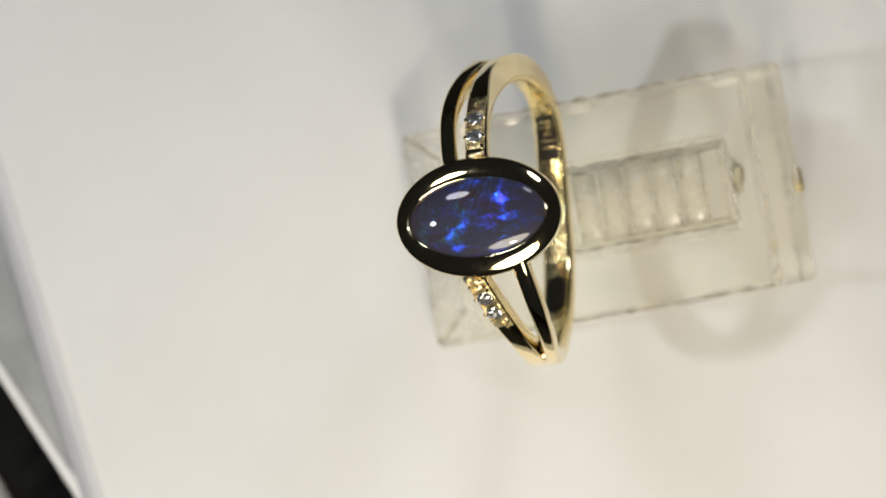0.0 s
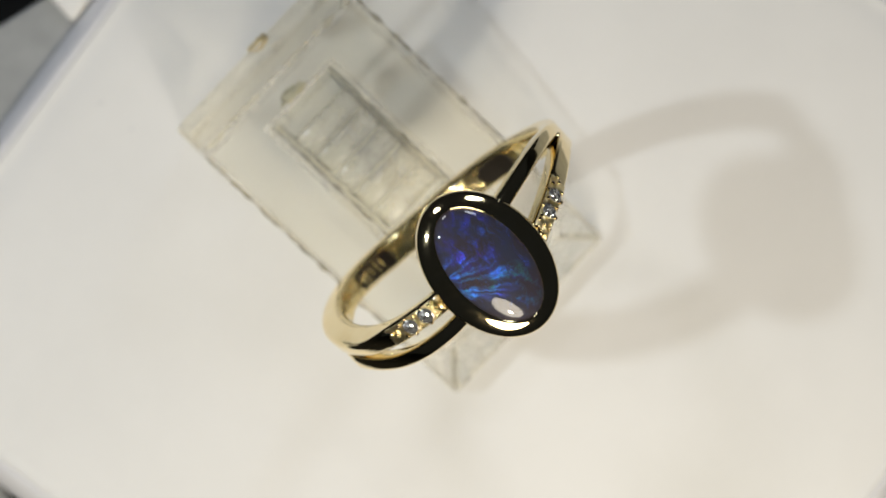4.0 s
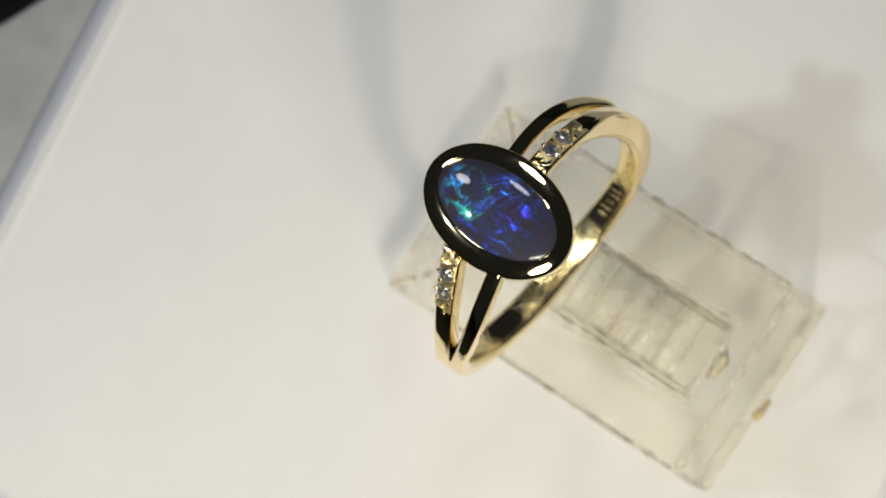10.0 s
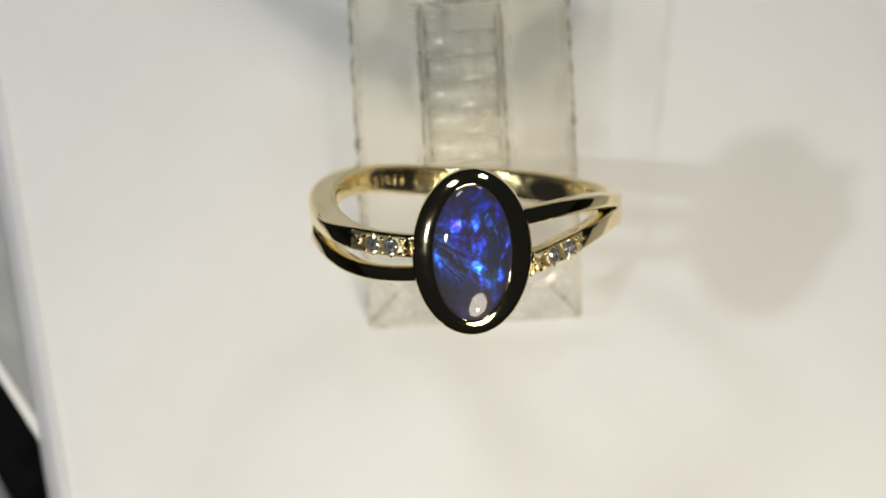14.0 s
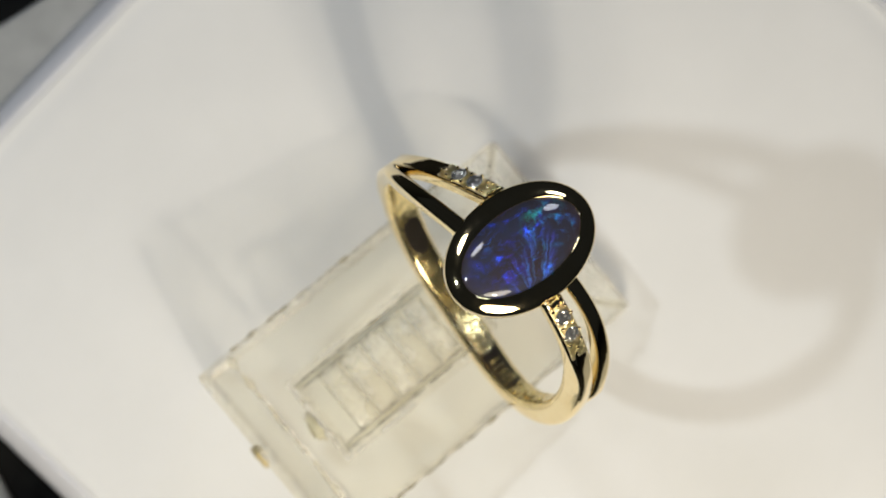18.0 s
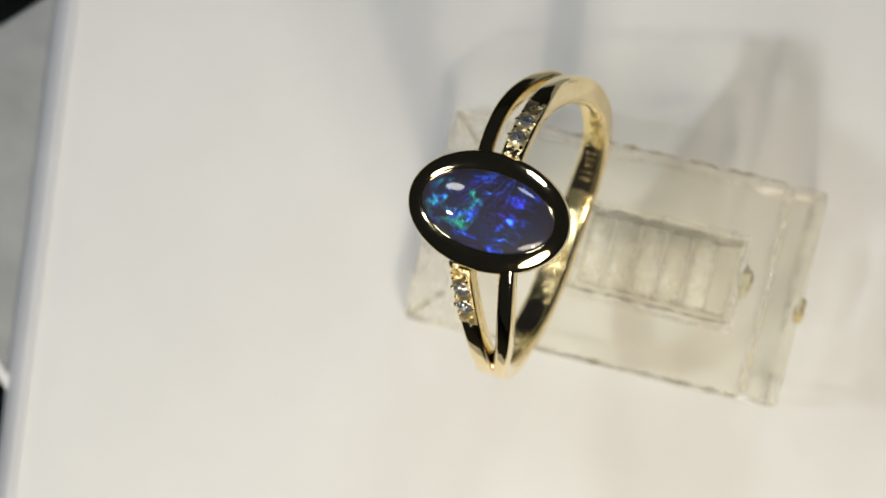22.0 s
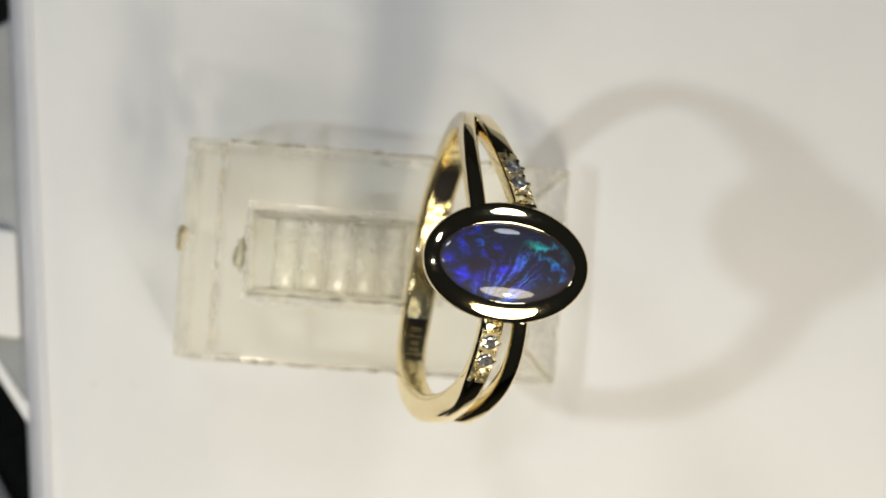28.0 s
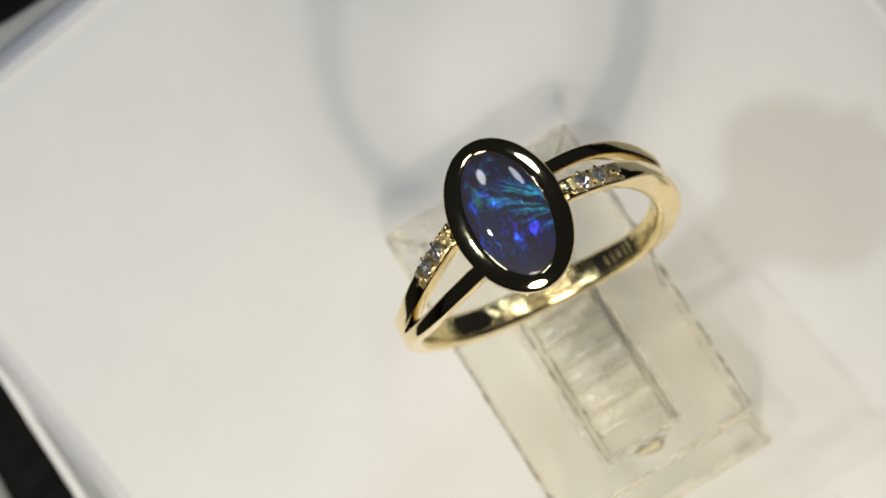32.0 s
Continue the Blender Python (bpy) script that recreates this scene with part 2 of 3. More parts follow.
RESIDUE = paint("amber_glue", (0.56, 0.44, 0.18), (0.74, 0.62, 0.34), 1500.0, 0.4)


# ---- mesh helpers ----
def part(name, bm, mat, parent=None, label="", smooth=True):
    bmesh.ops.recalc_face_normals(bm, faces=bm.faces)
    me = bpy.data.meshes.new(name)
    bm.to_mesh(me)
    bm.free()
    for p in me.polygons:
        p.use_smooth = smooth
    me.materials.append(mat)
    ob = new(name, me)
    ob.parent = parent
    if label:
        ob["label"] = label
    return ob


def loft(rings, closed=False, caps=True):
    """A skin over rings of points given in millimetres."""
    bm = bmesh.new()
    rows = [[bm.verts.new(Vector(p) * MM) for p in ring] for ring in rings]
    pairs = list(zip(rows, rows[1:])) + ([(rows[-1], rows[0])] if closed else [])
    k = len(rows[0])
    for a, b in pairs:
        for i in range(k):
            j = (i + 1) % k
            bm.faces.new((a[i], a[j], b[j], b[i]))
    if caps and not closed:
        bm.faces.new(rows[0])
        bm.faces.new(rows[-1][::-1])
    return bm


def box(x0, x1, y0, y1, z0, z1, bevel=0.0, segments=2):
    bm = bmesh.new()
    bmesh.ops.create_cube(bm, size=1)
    for v in bm.verts:
        v.co = Vector(((x0, x1)[v.co.x > 0], (y0, y1)[v.co.y > 0], (z0, z1)[v.co.z > 0])) * MM
    if bevel:
        bmesh.ops.bevel(bm, geom=bm.edges[:], offset=bevel * MM, segments=segments, profile=0.5, affect="EDGES")
    return bm


def prism(points, z0, z1, bevel=0.0):
    bm = bmesh.new()
    low = [bm.verts.new(Vector((x, y, z0)) * MM) for x, y in points]
    high = [bm.verts.new(Vector((x, y, z1)) * MM) for x, y in points]
    k = len(points)
    bm.faces.new(low[::-1])
    bm.faces.new(high)
    for i in range(k):
        bm.faces.new((low[i], low[(i + 1) % k], high[(i + 1) % k], high[i]))
    if bevel:
        bmesh.ops.recalc_face_normals(bm, faces=bm.faces)
        bmesh.ops.bevel(bm, geom=bm.edges[:], offset=bevel * MM, segments=3, profile=0.5, affect="EDGES")
    return bm


def rounded_section(w, h, r, k=4):
    """Corner-rounded rectangle, w wide and h high, about the origin."""
    pts = []
    for cx, cy, a0 in ((1, 1, 0), (-1, 1, 90), (-1, -1, 180), (1, -1, 270)):
        for i in range(k + 1):
            a = radians(a0 + 90 * i / k)
            pts.append((cx * (w / 2 - r) + r * math.cos(a), cy * (h / 2 - r) + r * math.sin(a)))
    return pts


# ---- setting ----
table = tagged(part("floor", box(-400, 400, -400, 400, -30, -18), BLACK), kind="structure", label="black cloth table top under the turntable base")
base = tagged(new("turntable_base"), "matt grey turntable base with a pale rim on the black cloth", "turntable")
OUTLINE = [(-48.67, 9.87), (-14.16, -43.33), (67.8, -43.33), (67.8, 83.32)]
part("base_plate", prism(OUTLINE, -18, -1.6, 0.3), GREY, base)


def edging(p, q, width, z):
    d = (Vector(q) - Vector(p)).normalized()
    n = Vector((-d.y, d.x))
    a, b = Vector(p), Vector(q)
    return prism([a, b, b - n * width, a - n * width], z - 1.2, z, 0.1)


part("rim", edging(OUTLINE[0], OUTLINE[1], 0.75, -1.2), WHITE, base, "narrow white rim")

tagged(part("metal_strip", prism([(-39.95, -14.66), (-37.54, -19.09), (-41.27, -19.54)], -18, -16.5, 0.2), GREY), "dull grey flat strip lying on the black cloth", "strip")

# ---- display board ----
board = tagged(new("display_board"), "white card display board with softly rounded edges and faint smudges", "board")
BOARD = pose(0, 0, 0, 0, 0, 17)


def board_ring(inset, z, k=6):
    """A corner-rounded rectangle, that much inside the board's outline."""
    pts = []
    r = 3.4 - min(inset, 2.6)
    for cx, cy, a0 in ((35.0, 35.5, 0), (-34.5, 35.5, 90), (-34.5, -33.8, 180), (35.0, -33.8, 270)):
        sx, sy = math.copysign(1, cx), math.copysign(1, cy)
        for i in range(k + 1):
            a = radians(a0 + 90 * i / k)
            pts.append((cx - sx * (inset + r) + r * math.cos(a), cy - sy * (inset + r) + r * math.sin(a), z))
    return pts


LIP = [(-0.40, -1.59), (-0.50, -1.50), (-0.38, -1.25), (-0.05, -0.86), (0.35, -0.48), (0.75, -0.20), (1.15, -0.08)]
part("board_edge", loft([board_ring(*p) for p in LIP + [(1.15, -0.5), (1.15, -1.59)]], closed=True), WHITE_EDGE_SHADED, board, "white edging with a faint lavender shade painted in")
part("board_top", loft([board_ring(*p) for p in [(1.16, -1.59), (1.16, -0.08), (1.45, -0.10), (1.8, -0.16), (2.2, -0.15), (2.7, -0.09), (3.3, -0.03), (4.2, 0.0)]]), WHITE, board)
part("side_tab", prism([(35.6, -3.3), (44, -4.7), (44, 3.2), (35.6, 4.9)], -1.59, -0.4, 0.5), WHITE, board)

SMUDGE = paint("grey_smudge", (0.67, 0.68, 0.68), (0.77, 0.77, 0.77), 900.0, 0.6)
for r, a, size in ((33.4, 134.7, 0.8), (31.4, 32.5, 0.35), (28.6, 34.5, 0.22)):
    mark = bmesh.new()
    bmesh.ops.create_icosphere(mark, subdivisions=3, radius=size * MM)
    at = Vector((r * math.cos(radians(a - 17)), r * math.sin(radians(a - 17)), 0.0)) * MM
    for v in mark.verts:
        k = 0.75 + 0.8 * noise.noise(v.co * 1400 + Vector((r, a, 0)))
        v.co = at + Vector((v.co.x * 0.8 * k, v.co.y * k, v.co.z * 0.03))
    part("smudge", mark, SMUDGE, board, "faint grey smudge")

# ---- ring stand ----
stand = tagged(new("ring_stand"), "clear acrylic ring stand, a scuffed wedge block with a ribbed tongue", "ring stand")
STAND = pose(-5.43 * MM, 0.67 * MM, 0.0002, 0, 0, 10.2)


def slope(u):
    return 7.2 + (u - 2.4) / 21.6 * 5.4


def stand_body():
    L, W = 27.7, 7.95
    bm = bmesh.new()

    def v(u, y, z):
        return bm.verts.new(Vector((u, y, z)) * MM)
    halves = []
    for k in (-1, 1):
        halves.append(dict(b0=v(0, k * W, 0), b1=v(L, k * W, 0), f1=v(L, k * W, 13.6), f0=v(25.15, k * W, 13.8), s0=v(24.8, k * W, slope(24.8)),
                           c1=v(4.8, k * W, slope(4.8)), c0=v(2.4, k * 5.5, slope(2.4)), n0=v(0, k * W, 3.6)))
    a, b = halves
    for h in halves:
        bm.faces.new([h[i] for i in ("b0", "b1", "f1", "f0", "s0", "c1", "n0")])
        bm.faces.new([h[i] for i in ("n0", "c0", "c1")])
    for i, j in (("b0", "b1"), ("b1", "f1"), ("f1", "f0"), ("f0", "s0"), ("c0", "n0"), ("n0", "b0")):
        bm.faces.new((a[i], a[j], b[j], b[i]))
    hole = [(11.2, -3.3), (22.8, -3.3), (22.8, 3.3), (11.2, 3.3)]
    h = [v(u, y, slope(u)) for u, y in hole]
    f = [v(u, y, slope(u) - 4.5) for u, y in hole]
    o = [(a["c1"],), (a["s0"],), (b["s0"],), (b["c1"],)]
    for i in range(4):
        j = (i + 1) % 4
        if i < 3:
            bm.faces.new((o[i][0], o[j][0], h[j], h[i]))
        bm.faces.new((h[i], h[j], f[j], f[i]))
    bm.faces.new((b["c1"], b["c0"], a["c0"], a["c1"], h[0], h[3]))
    bm.faces.new(f)
    bmesh.ops.recalc_face_normals(bm, faces=bm.faces)
    sharp = [e for e in bm.edges if e.calc_face_angle(0.0) > 0.12]
    made = bmesh.ops.bevel(bm, geom=sharp, offset=0.36 * MM, segments=2, profile=0.5, affect="EDGES")
    for face in made["faces"]:
        face.material_index = 3 if 24.3 * MM < face.calc_center_median().x < 25.7 * MM else 1
    for face in bm.faces:
        if face.material_index == 0 and face.calc_center_median().x > 24.7 * MM:
            face.material_index = 2
        elif face.material_index == 0 and face.normal.x < -0.3 and face.calc_center_median().x < 4.0 * MM:
            face.material_index = 4
    return bm


block = part("block", stand_body(), ACRYLIC, stand, smooth=False)
block.data.materials.append(ACRYLIC_EDGE)
block.data.materials.append(ACRYLIC_END)
block.data.materials.append(ACRYLIC_STEP)
block.data.materials.append(ACRYLIC_NOSE)


def tongue_body():
    rows = []
    for u, z, h in ((8.6, 11.8, 0.5), (9.0, 11.55, 0.9), (10.2, 11.3, 1.0), (12.6, 10.7, 1.3), (18.0, 11.4, 1.5), (22.7, 12.4, 1.7)):
        rows.append([(u, v, z + w) for v, w in rounded_section(6.0, h, 0.2, 2)])
    return loft(rows)


part("tongue", tongue_body(), ACRYLIC_RIB, stand, smooth=False)
for i in range(5):
    u = 12.45 + 1.91 * i
    rows = []
    for v in (-2.45, -2.3, 2.3, 2.45):
        high = 0.28 if abs(v) < 2.4 else 0.12
        row = []
        for k in range(9):
            a = math.pi * k / 8
            x = u - 0.90 * math.cos(a)
            row.append((x, v, 10.7 + (x - 12.6) * 0.165 + 0.62 + high * math.sin(a)))
        rows.append(row)
    part("rib", loft(rows), ACRYLIC_RIB_GLINT, stand)


def worn_rim(p, q, radius, seed, mat=ACRYLIC_WORN_SHADED):
    """A thin chipped line along an edge of the acrylic, from p to q in millimetres."""
    p, q = Vector(p), Vector(q)
    n = max(8, int((q - p).length / 0.3))
    d = (q - p).normalized()
    side = d.orthogonal().normalized()
    up = d.cross(side)
    rows = []
    for i in range(n + 1):
        wear = noise.noise(Vector((i * 0.31, seed, 0.0)))
        r = radius * max(0.12, min(1.5, 0.7 + 1.5 * wear))
        c = p + (q - p) * (i / n) + side * (0.10 * noise.noise(Vector((i * 0.23, seed + 7.0, 0.0)))) + up * (0.08 * noise.noise(Vector((i * 0.27, seed + 13.0, 0.0))))
        rows.append([c + (side * math.cos(k * math.pi / 3) + up * math.sin(k * math.pi / 3)) * r for k in range(6)])
    part("worn_rim", loft(rows), mat, stand, "chipped glinting edge")


worn_rim((25.0, -7.6, 13.75), (25.0, 7.6, 13.75), 0.26, 1.0, ACRYLIC_EDGE)
worn_rim((22.9, -2.9, 13.1), (22.9, 2.9, 13.1), 0.20, 2.0, ACRYLIC_EDGE)
for k in (-1, 1):
    worn_rim((11.0, k * 3.0, 11.75), (22.7, k * 3.0, 13.1), 0.11, 3.0 + k)
    worn_rim((11.6, k * 2.52, 11.95), (22.3, k * 2.52, 13.25), 0.08, 12.0 + k)
    rail = loft([[(u, k * (2.78 + w), 10.7 + (u - 12.6) * 0.165 + 0.60 + h) for w, h in rounded_section(0.42, 0.44, 0.12, 3)] for u in (11.2, 12.6, 18.0, 22.6)])
    part("rail", rail, ACRYLIC_RIB, stand)
    worn_rim((5.2, k * 7.9, slope(5.2)), (24.6, k * 7.9, slope(24.6)), 0.13, 6.0 + k)
    worn_rim((0.2, k * 7.8, 3.7), (2.4, k * 5.6, slope(2.4)), 0.10, 9.0 + k)
blob = bmesh.new()
bmesh.ops.create_icosphere(blob, subdivisions=3, radius=0.9 * MM)
for v in blob.verts:
    v.co = Vector((27.85, -0.8, 10.5)) * MM + Vector((v.co.x * 0.55, v.co.y * 1.1, v.co.z * 1.6)) * (0.8 + 0.5 * noise.noise(v.co * 1500))
part("glue_residue", blob, RESIDUE, stand, "amber lump of old glue")
smear = bmesh.new()
bmesh.ops.create_icosphere(smear, subdivisions=3, radius=1.0 * MM)
for v in smear.verts:
    v.co = Vector((23.4, 0.2, 12.5)) * MM + Vector((v.co.x * 0.48, v.co.y * 1.25, v.co.z * 0.08)) * (0.8 + 0.6 * noise.noise(v.co * 2200))
part("grime_smear", smear, SMEAR, stand, "dull brown smear")

# ---- ring ----
ring = tagged(new("ring"), "polished yellow gold ring with a black opal and small diamonds", "ring")
TILT = 14.8
RING = STAND @ pose(7.5 * MM, 0, 19.7 * MM, 0, -TILT, 0) @ pose(0, 0, 0, 0, 0, -3.5)


def ring_point(angle, radius, along):
    """angle in degrees from straight up, turning to the side v > 0; along: the finger's axis."""
    a = radians(angle)
    return Vector((along, radius * math.sin(a), radius * math.cos(a)))


def sweep(path, widths, heights, corner=0.3, twists=None, shifts=None):
    centres = [ring_point(*p) for p in path]
    rings_ = []
    for i, (c, w, h) in enumerate(zip(centres, widths, heights)):
        d = centres[min(i + 1, len(path) - 1)] - centres[max(i - 1, 0)]
        out = Vector((0, -d.z, d.y)).normalized()
        if out.dot(Vector((0, c.y, c.z))) < 0:
            out = -out
        tw = radians(twists[i]) if twists else 0.0
        along, up = Vector((math.cos(tw), 0, 0)) + out * math.sin(tw), out * math.cos(tw) - Vector((math.sin(tw), 0, 0))
        y0 = shifts[i] if shifts else 0.0
        rings_.append([c + along * x + up * (y + y0) for x, y in rounded_section(w, h, min(corner, w * 0.45, h * 0.45))])
    return loft(rings_)


def drift(a):
    """How far the band strays along the finger towards its two ends."""
    return 1.0 * max(0.0, 1 - (289 - a) / 60) ** 2


R_MID = 10.05
# side, kind: where an arm lies along the finger at the join, half-way and at the setting, and its widths
ARMS = {(1, "diamond"): (0.25, 0.10, 0.22, 1.7, 1.7), (1, "plain"): (-1.15, -2.15, -1.70, 1.1, 1.15),
        (-1, "diamond"): (0.50, 0.22, -1.0, 1.2, 1.6), (-1, "plain"): (1.50, 2.40, 2.30, 1.05, 1.15)}
SQUARE = 0.55                    # how square the shoulder is where the band bends into the diamond arm


def arm_along(key, s):
    y0, ym, y1 = ARMS[key][:3]
    return y0 * (1 - s) * (1 - 2 * s) + ym * 4 * s * (1 - s) + y1 * s * (2 * s - 1)


def arm_angle(s):
    return 76 - 58 * s


def arm_radius(s, side, square=0.0):
    e = s / 0.94
    plain = R_MID + 0.1 + 1.7 * e ** 1.7 + (0.6 * (1 - s) ** 2 if side > 0 else 0.0)
    return plain + (R_MID + 0.6 + 1.45 * math.sin(radians(90 * min(1.0, s / 0.8))) - plain) * square


def arm_out(side, s):
    """The place on an arm's middle line and the way out of its top, at the middle of the finger's axis."""
    p, q = (ring_point(side * arm_angle(x), arm_radius(x, side, SQUARE if side > 0 else 0.0), 0) for x in (s - 0.02, s + 0.02))
    d = q - p
    out = Vector((0, -d.z, d.y)).normalized()
    return (p + q) / 2, out if out.z > 0 else -out


def arm(key):
    n = 32
    path, ws, hs, tw = [], [], [], []
    for i in range(n + 1):
        s = i / n * ((1.04 if key[0] > 0 else 1.08) if key[1] == "plain" else 1.0)      # a plain arm's end lies buried in the setting
        path.append((key[0] * arm_angle(s), arm_radius(s, key[0]) - (0.3 * s * s if key == (-1, "plain") else 0.0), arm_along(key, s)))
        ws.append(ARMS[key][3] * (1 - s) + ARMS[key][4] * s)
        hs.append(1.35 - 0.1 * s)
        tw.append(-10.0 * s if key == (1, "plain") else 0.0)
    # the root lies buried in the band
    if key[0] > 0:
        path[:0] = [(114, R_MID, 1.0), (104, R_MID + 0.08, 0.75), (95, R_MID + 0.25, 0.3), (86, R_MID + 0.45, -0.35)]
    else:
        path[:0] = [(-100, R_MID, 0.4), (-95, R_MID, 0.5), (-88, R_MID, drift(272)), (-82, R_MID + 0.03, drift(278))]
    root = (0.35, 0.6, 0.85, 0.95)
    return sweep(path, [ws[0] * k for k in root] + ws, [hs[0] * k for k in root] + hs, 0.34 if key[1] == "plain" else 0.24, tw[:1] * 4 + tw)


def diamond_gem(r):
    rows = []
    for rad, z, turn in ((r * 0.05, -0.42 * r, 0), (r * 0.93, -0.02 * r, 0), (r, 0.05 * r, 0.5), (r * 0.80, 0.20 * r, 0), (r * 0.55, 0.30 * r, 0.5)):
        rows.append([(rad * math.cos(2 * math.pi * (i + turn) / 12), rad * math.sin(2 * math.pi * (i + turn) / 12), z) for i in range(12)])
    return loft(rows)


def ease(x0, x1, x):
    k = min(1.0, max(0.0, (x - x0) / (x1 - x0)))
    return k * k * (3 - 2 * k)


def glide(x, *points):
    """Smooth way through (x, value) pairs given with falling x."""
    if x >= points[0][0]:
        return points[0][1]
    for (xa, va), (xb, vb) in zip(points, points[1:]):
        if x >= xb:
            return va + (vb - va) * ease(xa, xb, x)
    return points[-1][1]


def shank_radius(a):
    s = (76 - a) / 58
    return arm_radius(s, 1, SQUARE) if s > 0 else R_MID + 0.62 * ease(155, 76, a)


def shank_at(a):
    """Path point, width, height and lean of the shank at an angle."""
    s = (76 - a) / 58
    h = glide(a, (170, 1.35), (90, 2.0), (64, 2.0), (34, 1.35))
    radius = sum(shank_radius(a + k) for k in (-12, -9, -6, -3, 0, 3, 6, 9, 12)) / 9 if a > 34 else shank_radius(a)
    bent = glide(a, (185, 0.0), (118, 1.05), (40, 0.0))
    along = drift(a) if a > 180 else bent + arm_along((1, "diamond"), max(s, 0)) * ease(64, 40, a)
    w = 2.2 + 0.35 * math.sin(radians(a)) ** 4 if a > 180 else glide(a, (165, 2.2), (88, 1.6), (64, 1.4), (40, 1.6))
    return (a, radius - 0.4 * (h - 1.35), along), w, h, glide(a, (165, 0), (85, 4), (56, 15), (34, 0))


def band():
    """The shank, from the fork on one side round into the diamond arm of the other, leaning at the bend."""
    path, ws, hs, tw = zip(*(shank_at(289 + (18 - 289) * i / 140) for i in range(141)))
    return sweep(path, ws, hs, 0.42, tw)


def strip(a0, a1, proud, width, mat, name, label="", n=24, corner=0.03, fade=0.0, rounded=False):
    """A thin layer on the inner face of the shank."""
    path, ws, hs, tw = zip(*(shank_at(a0 + (a1 - a0) * i / n) for i in range(n + 1)))
    return part(name, sweep(path, [w * width * (max(0.05, 1 - abs(2 * i / n - 1) ** 4) ** 0.5 if rounded else 1.0) for i, w in enumerate(ws)], [0.10] * (n + 1), corner, tw, [0.05 - h / 2 - proud + fade * max(0.0, 1 - i / n / 0.12) for i, h in enumerate(hs)]), mat, ring, label)


shank = part("shank", band(), GOLD, ring)
strip(82, 268, 0.03, 0.74, SATIN, "inner_band", "satin inner face of the band", 80, fade=0.3)
strip(131, 155, 0.06, 0.66, STAMP_AND_REFLECTION, "hallmark_and_reflection_plate", "darkened hallmark stamp and painted dark reflection")
# this rounded patch is a dark reflection painted on the inner face
strip(209, 229, 0.06, 0.68, STAMP_AND_REFLECTION, "hallmark_and_reflection_plate", "darkened hallmark stamp and painted dark reflection", rounded=True)
for a, wide, long in ((133.6, 0.50, 0.9), (136.9, 0.44, 1.0), (140.4, 0.30, 1.9), (144.6, 0.48, 0.9), (148.2, 0.38, 1.3)):
    strip(a, a + long, 0.10, wide, SATIN, "hallmark_bar", n=3, corner=0.02)

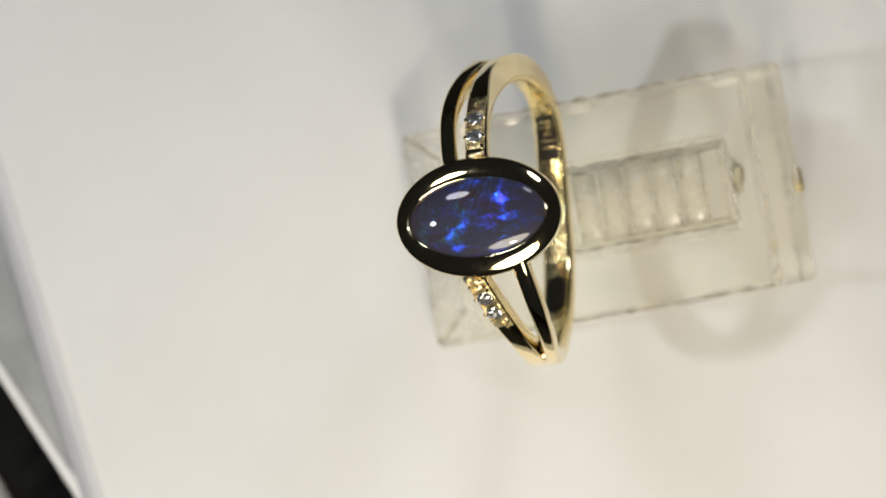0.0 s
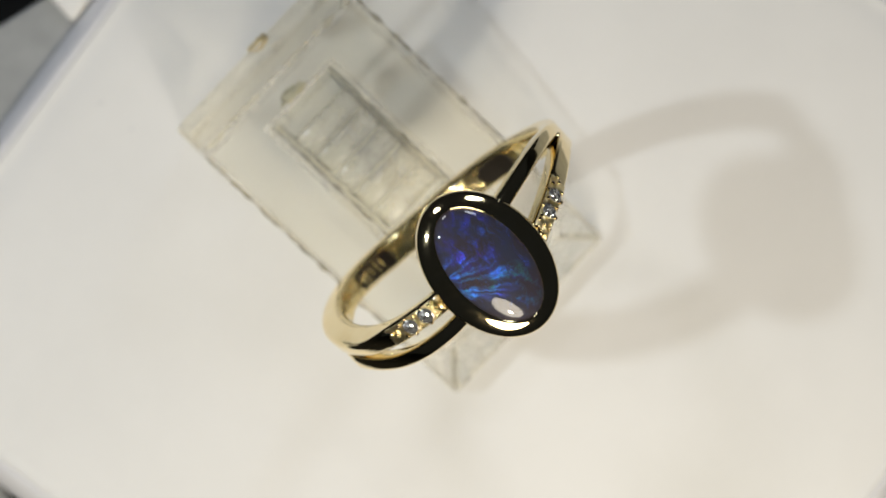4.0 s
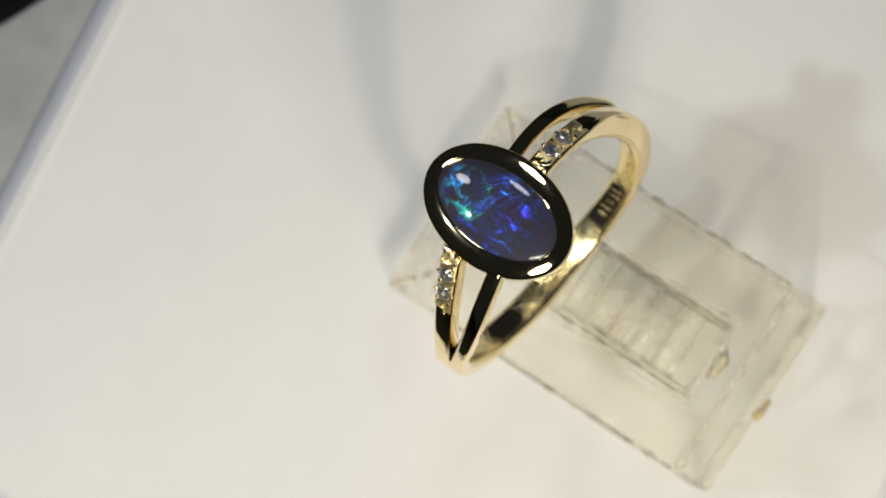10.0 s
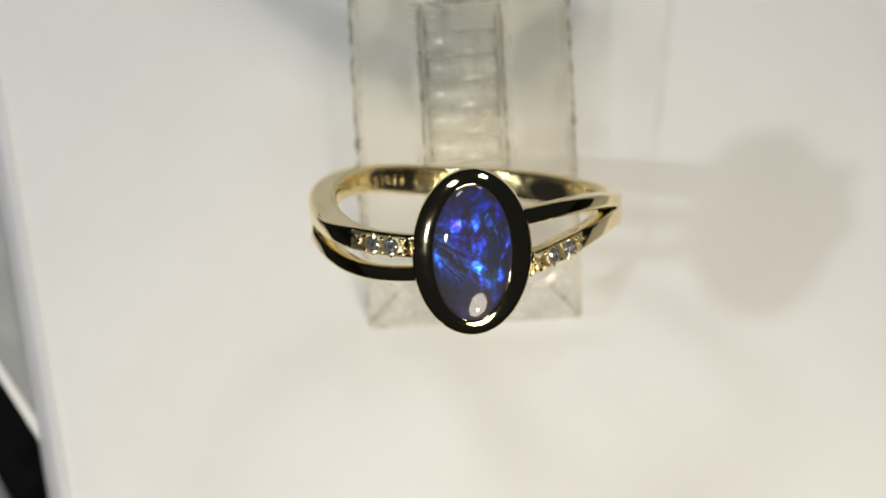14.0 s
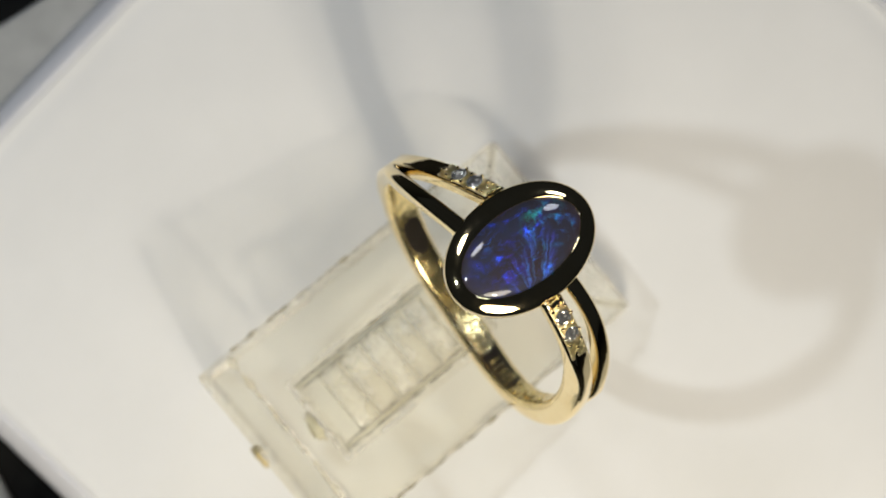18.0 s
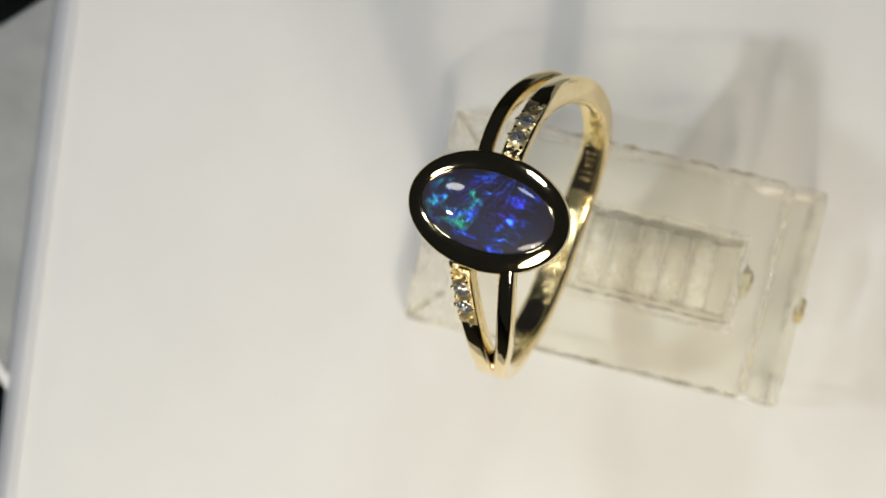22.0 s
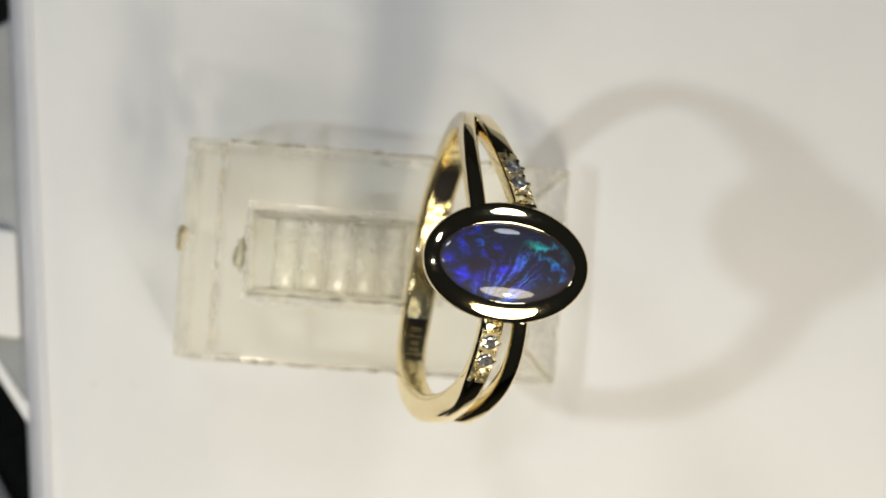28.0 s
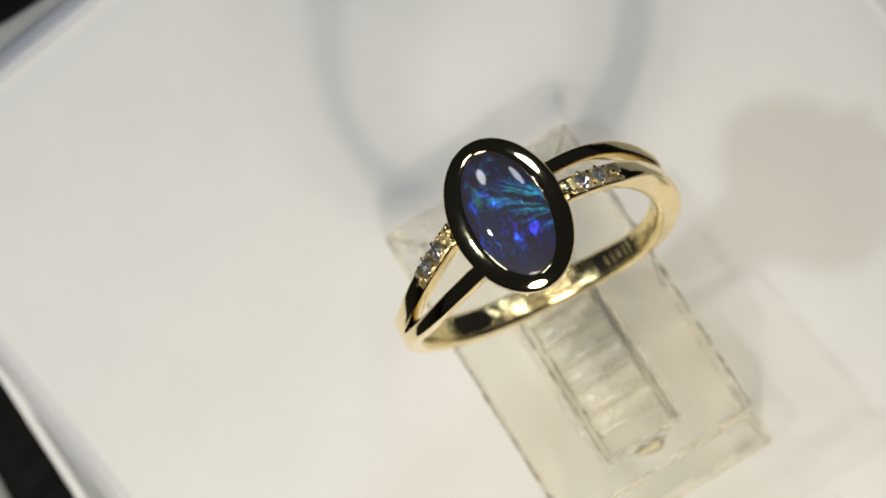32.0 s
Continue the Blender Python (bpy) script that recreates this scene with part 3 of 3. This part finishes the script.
for key in ARMS:
    body = shank if key == (1, "diamond") else part(key[1] + "_arm", arm(key), GOLD, ring)
    if key[1] == "plain":
        continue
    seat = []
    for i in range(17):
        s = (0.585 if key[0] > 0 else 0.62) + 0.36 * i / 16
        p, out = arm_out(key[0], s)
        seat.append([p + out * (0.60 + y) + Vector((arm_along(key, s) + x, 0, 0)) for x, y in rounded_section(1.32, 0.18, 0.08)])
    part("grained_seat", loft(seat), GRAIN, body, "bright-cut grained gold seat")
    for s in (0.755, 0.872) if key[0] > 0 else (0.745, 0.86):
        p, out = arm_out(key[0], s)
        gem = part("diamond", diamond_gem(0.60), DIAMOND, body, "small round brilliant-cut diamond", smooth=False)
        gem.matrix_local = Matrix.Translation((p + out * 0.74 + Vector((arm_along(key, s), 0, 0))) * MM) @ out.to_track_quat("Z", "Y").to_matrix().to_4x4()
    inner, outer = (0.755, 0.872) if key[0] > 0 else (0.745, 0.86)
    beads = [(0.985, -0.4), (0.985, 0.0), (0.985, 0.4), (0.945, -0.52), (0.945, -0.05), (0.945, 0.5), (inner - 0.105, 0.0), (inner - 0.135, 0.22)]
    for s in (inner, outer):
        beads += [(s + du, off) for du, off in ((-0.058, -0.48), (-0.062, 0.46), (0.0, -0.66), (0.0, 0.66))]
    beads += [(outer + 0.055, -0.50), (outer + 0.058, 0.48)]
    for s, off in beads:
        p, out = arm_out(key[0], s)
        bead = bmesh.new()
        bmesh.ops.create_icosphere(bead, subdivisions=2, radius=0.15 * MM)
        o = part("bead", bead, GOLD, body)
        o.location = (p + out * 0.73 + Vector((arm_along(key, s) + off, 0, 0))) * MM

# oval setting and stone
K = 64


def oval(a, b, z):
    return [(a * math.cos(2 * math.pi * i / K), b * math.sin(2 * math.pi * i / K), z) for i in range(K)]


A, B = 5.70, 4.1             # half axes of the setting's outline
SA, SB = 4.64, 2.66          # and of the stone
TOP = 12.45


def between(q, z):
    return oval(A + (SA - A) * q, B + (SB - B) * q, TOP + z)


bezel_profile = [(-2.7, 1.2), (-1.9, 0.50), (-1.4, 0.08), (-1.0, 0.0), (-0.58, 0.0), (-0.39, 0.018), (-0.28, 0.055), (-0.18, 0.115), (-0.095, 0.20), (-0.023, 0.30),
                 (0.067, 0.45), (0.145, 0.60), (0.208, 0.75), (0.235, 0.85), (0.243, 0.91), (0.232, 0.97), (0.18, 0.996), (0.05, 1.0), (-0.5, 1.0), (-2.7, 2.1)]
HEAD = Matrix.Translation((0, 0, TOP * MM)) @ pose(0, 0, 0, 0, 7.3, 0) @ Matrix.Translation((0, 0, -TOP * MM))
bezel = part("bezel", loft([between(q, z) for z, q in bezel_profile], closed=True), GOLD, ring)
bezel.matrix_local = HEAD
dome = []
for i in range(15):
    a = radians(90 * i / 14)
    dome.append(oval((SA + 0.02) * math.cos(a) + 0.002, (SB + 0.02) * math.cos(a) + 0.002, TOP + 0.05 + 0.45 * math.sin(a) + 0.32 * math.sin(a) ** 2))
stone = part("opal", loft([oval(SA - 0.05, SB - 0.05, TOP - 2.0)] + dome), OPAL, ring, "dark blue opal cabochon with electric blue flashes")
stone.matrix_local = HEAD


# ---- the turning ----
def turned(thing, start):
    rows = []
    for i in range(65):
        t = i * 0.5
        rows.append((t, pose(0, 0, 0, 0, 0, TURN * t) @ start))
    walk(thing, rows)


def motions():
    turned(board, BOARD)
    turned(stand, STAND)
    turned(ring, RING)


motions()
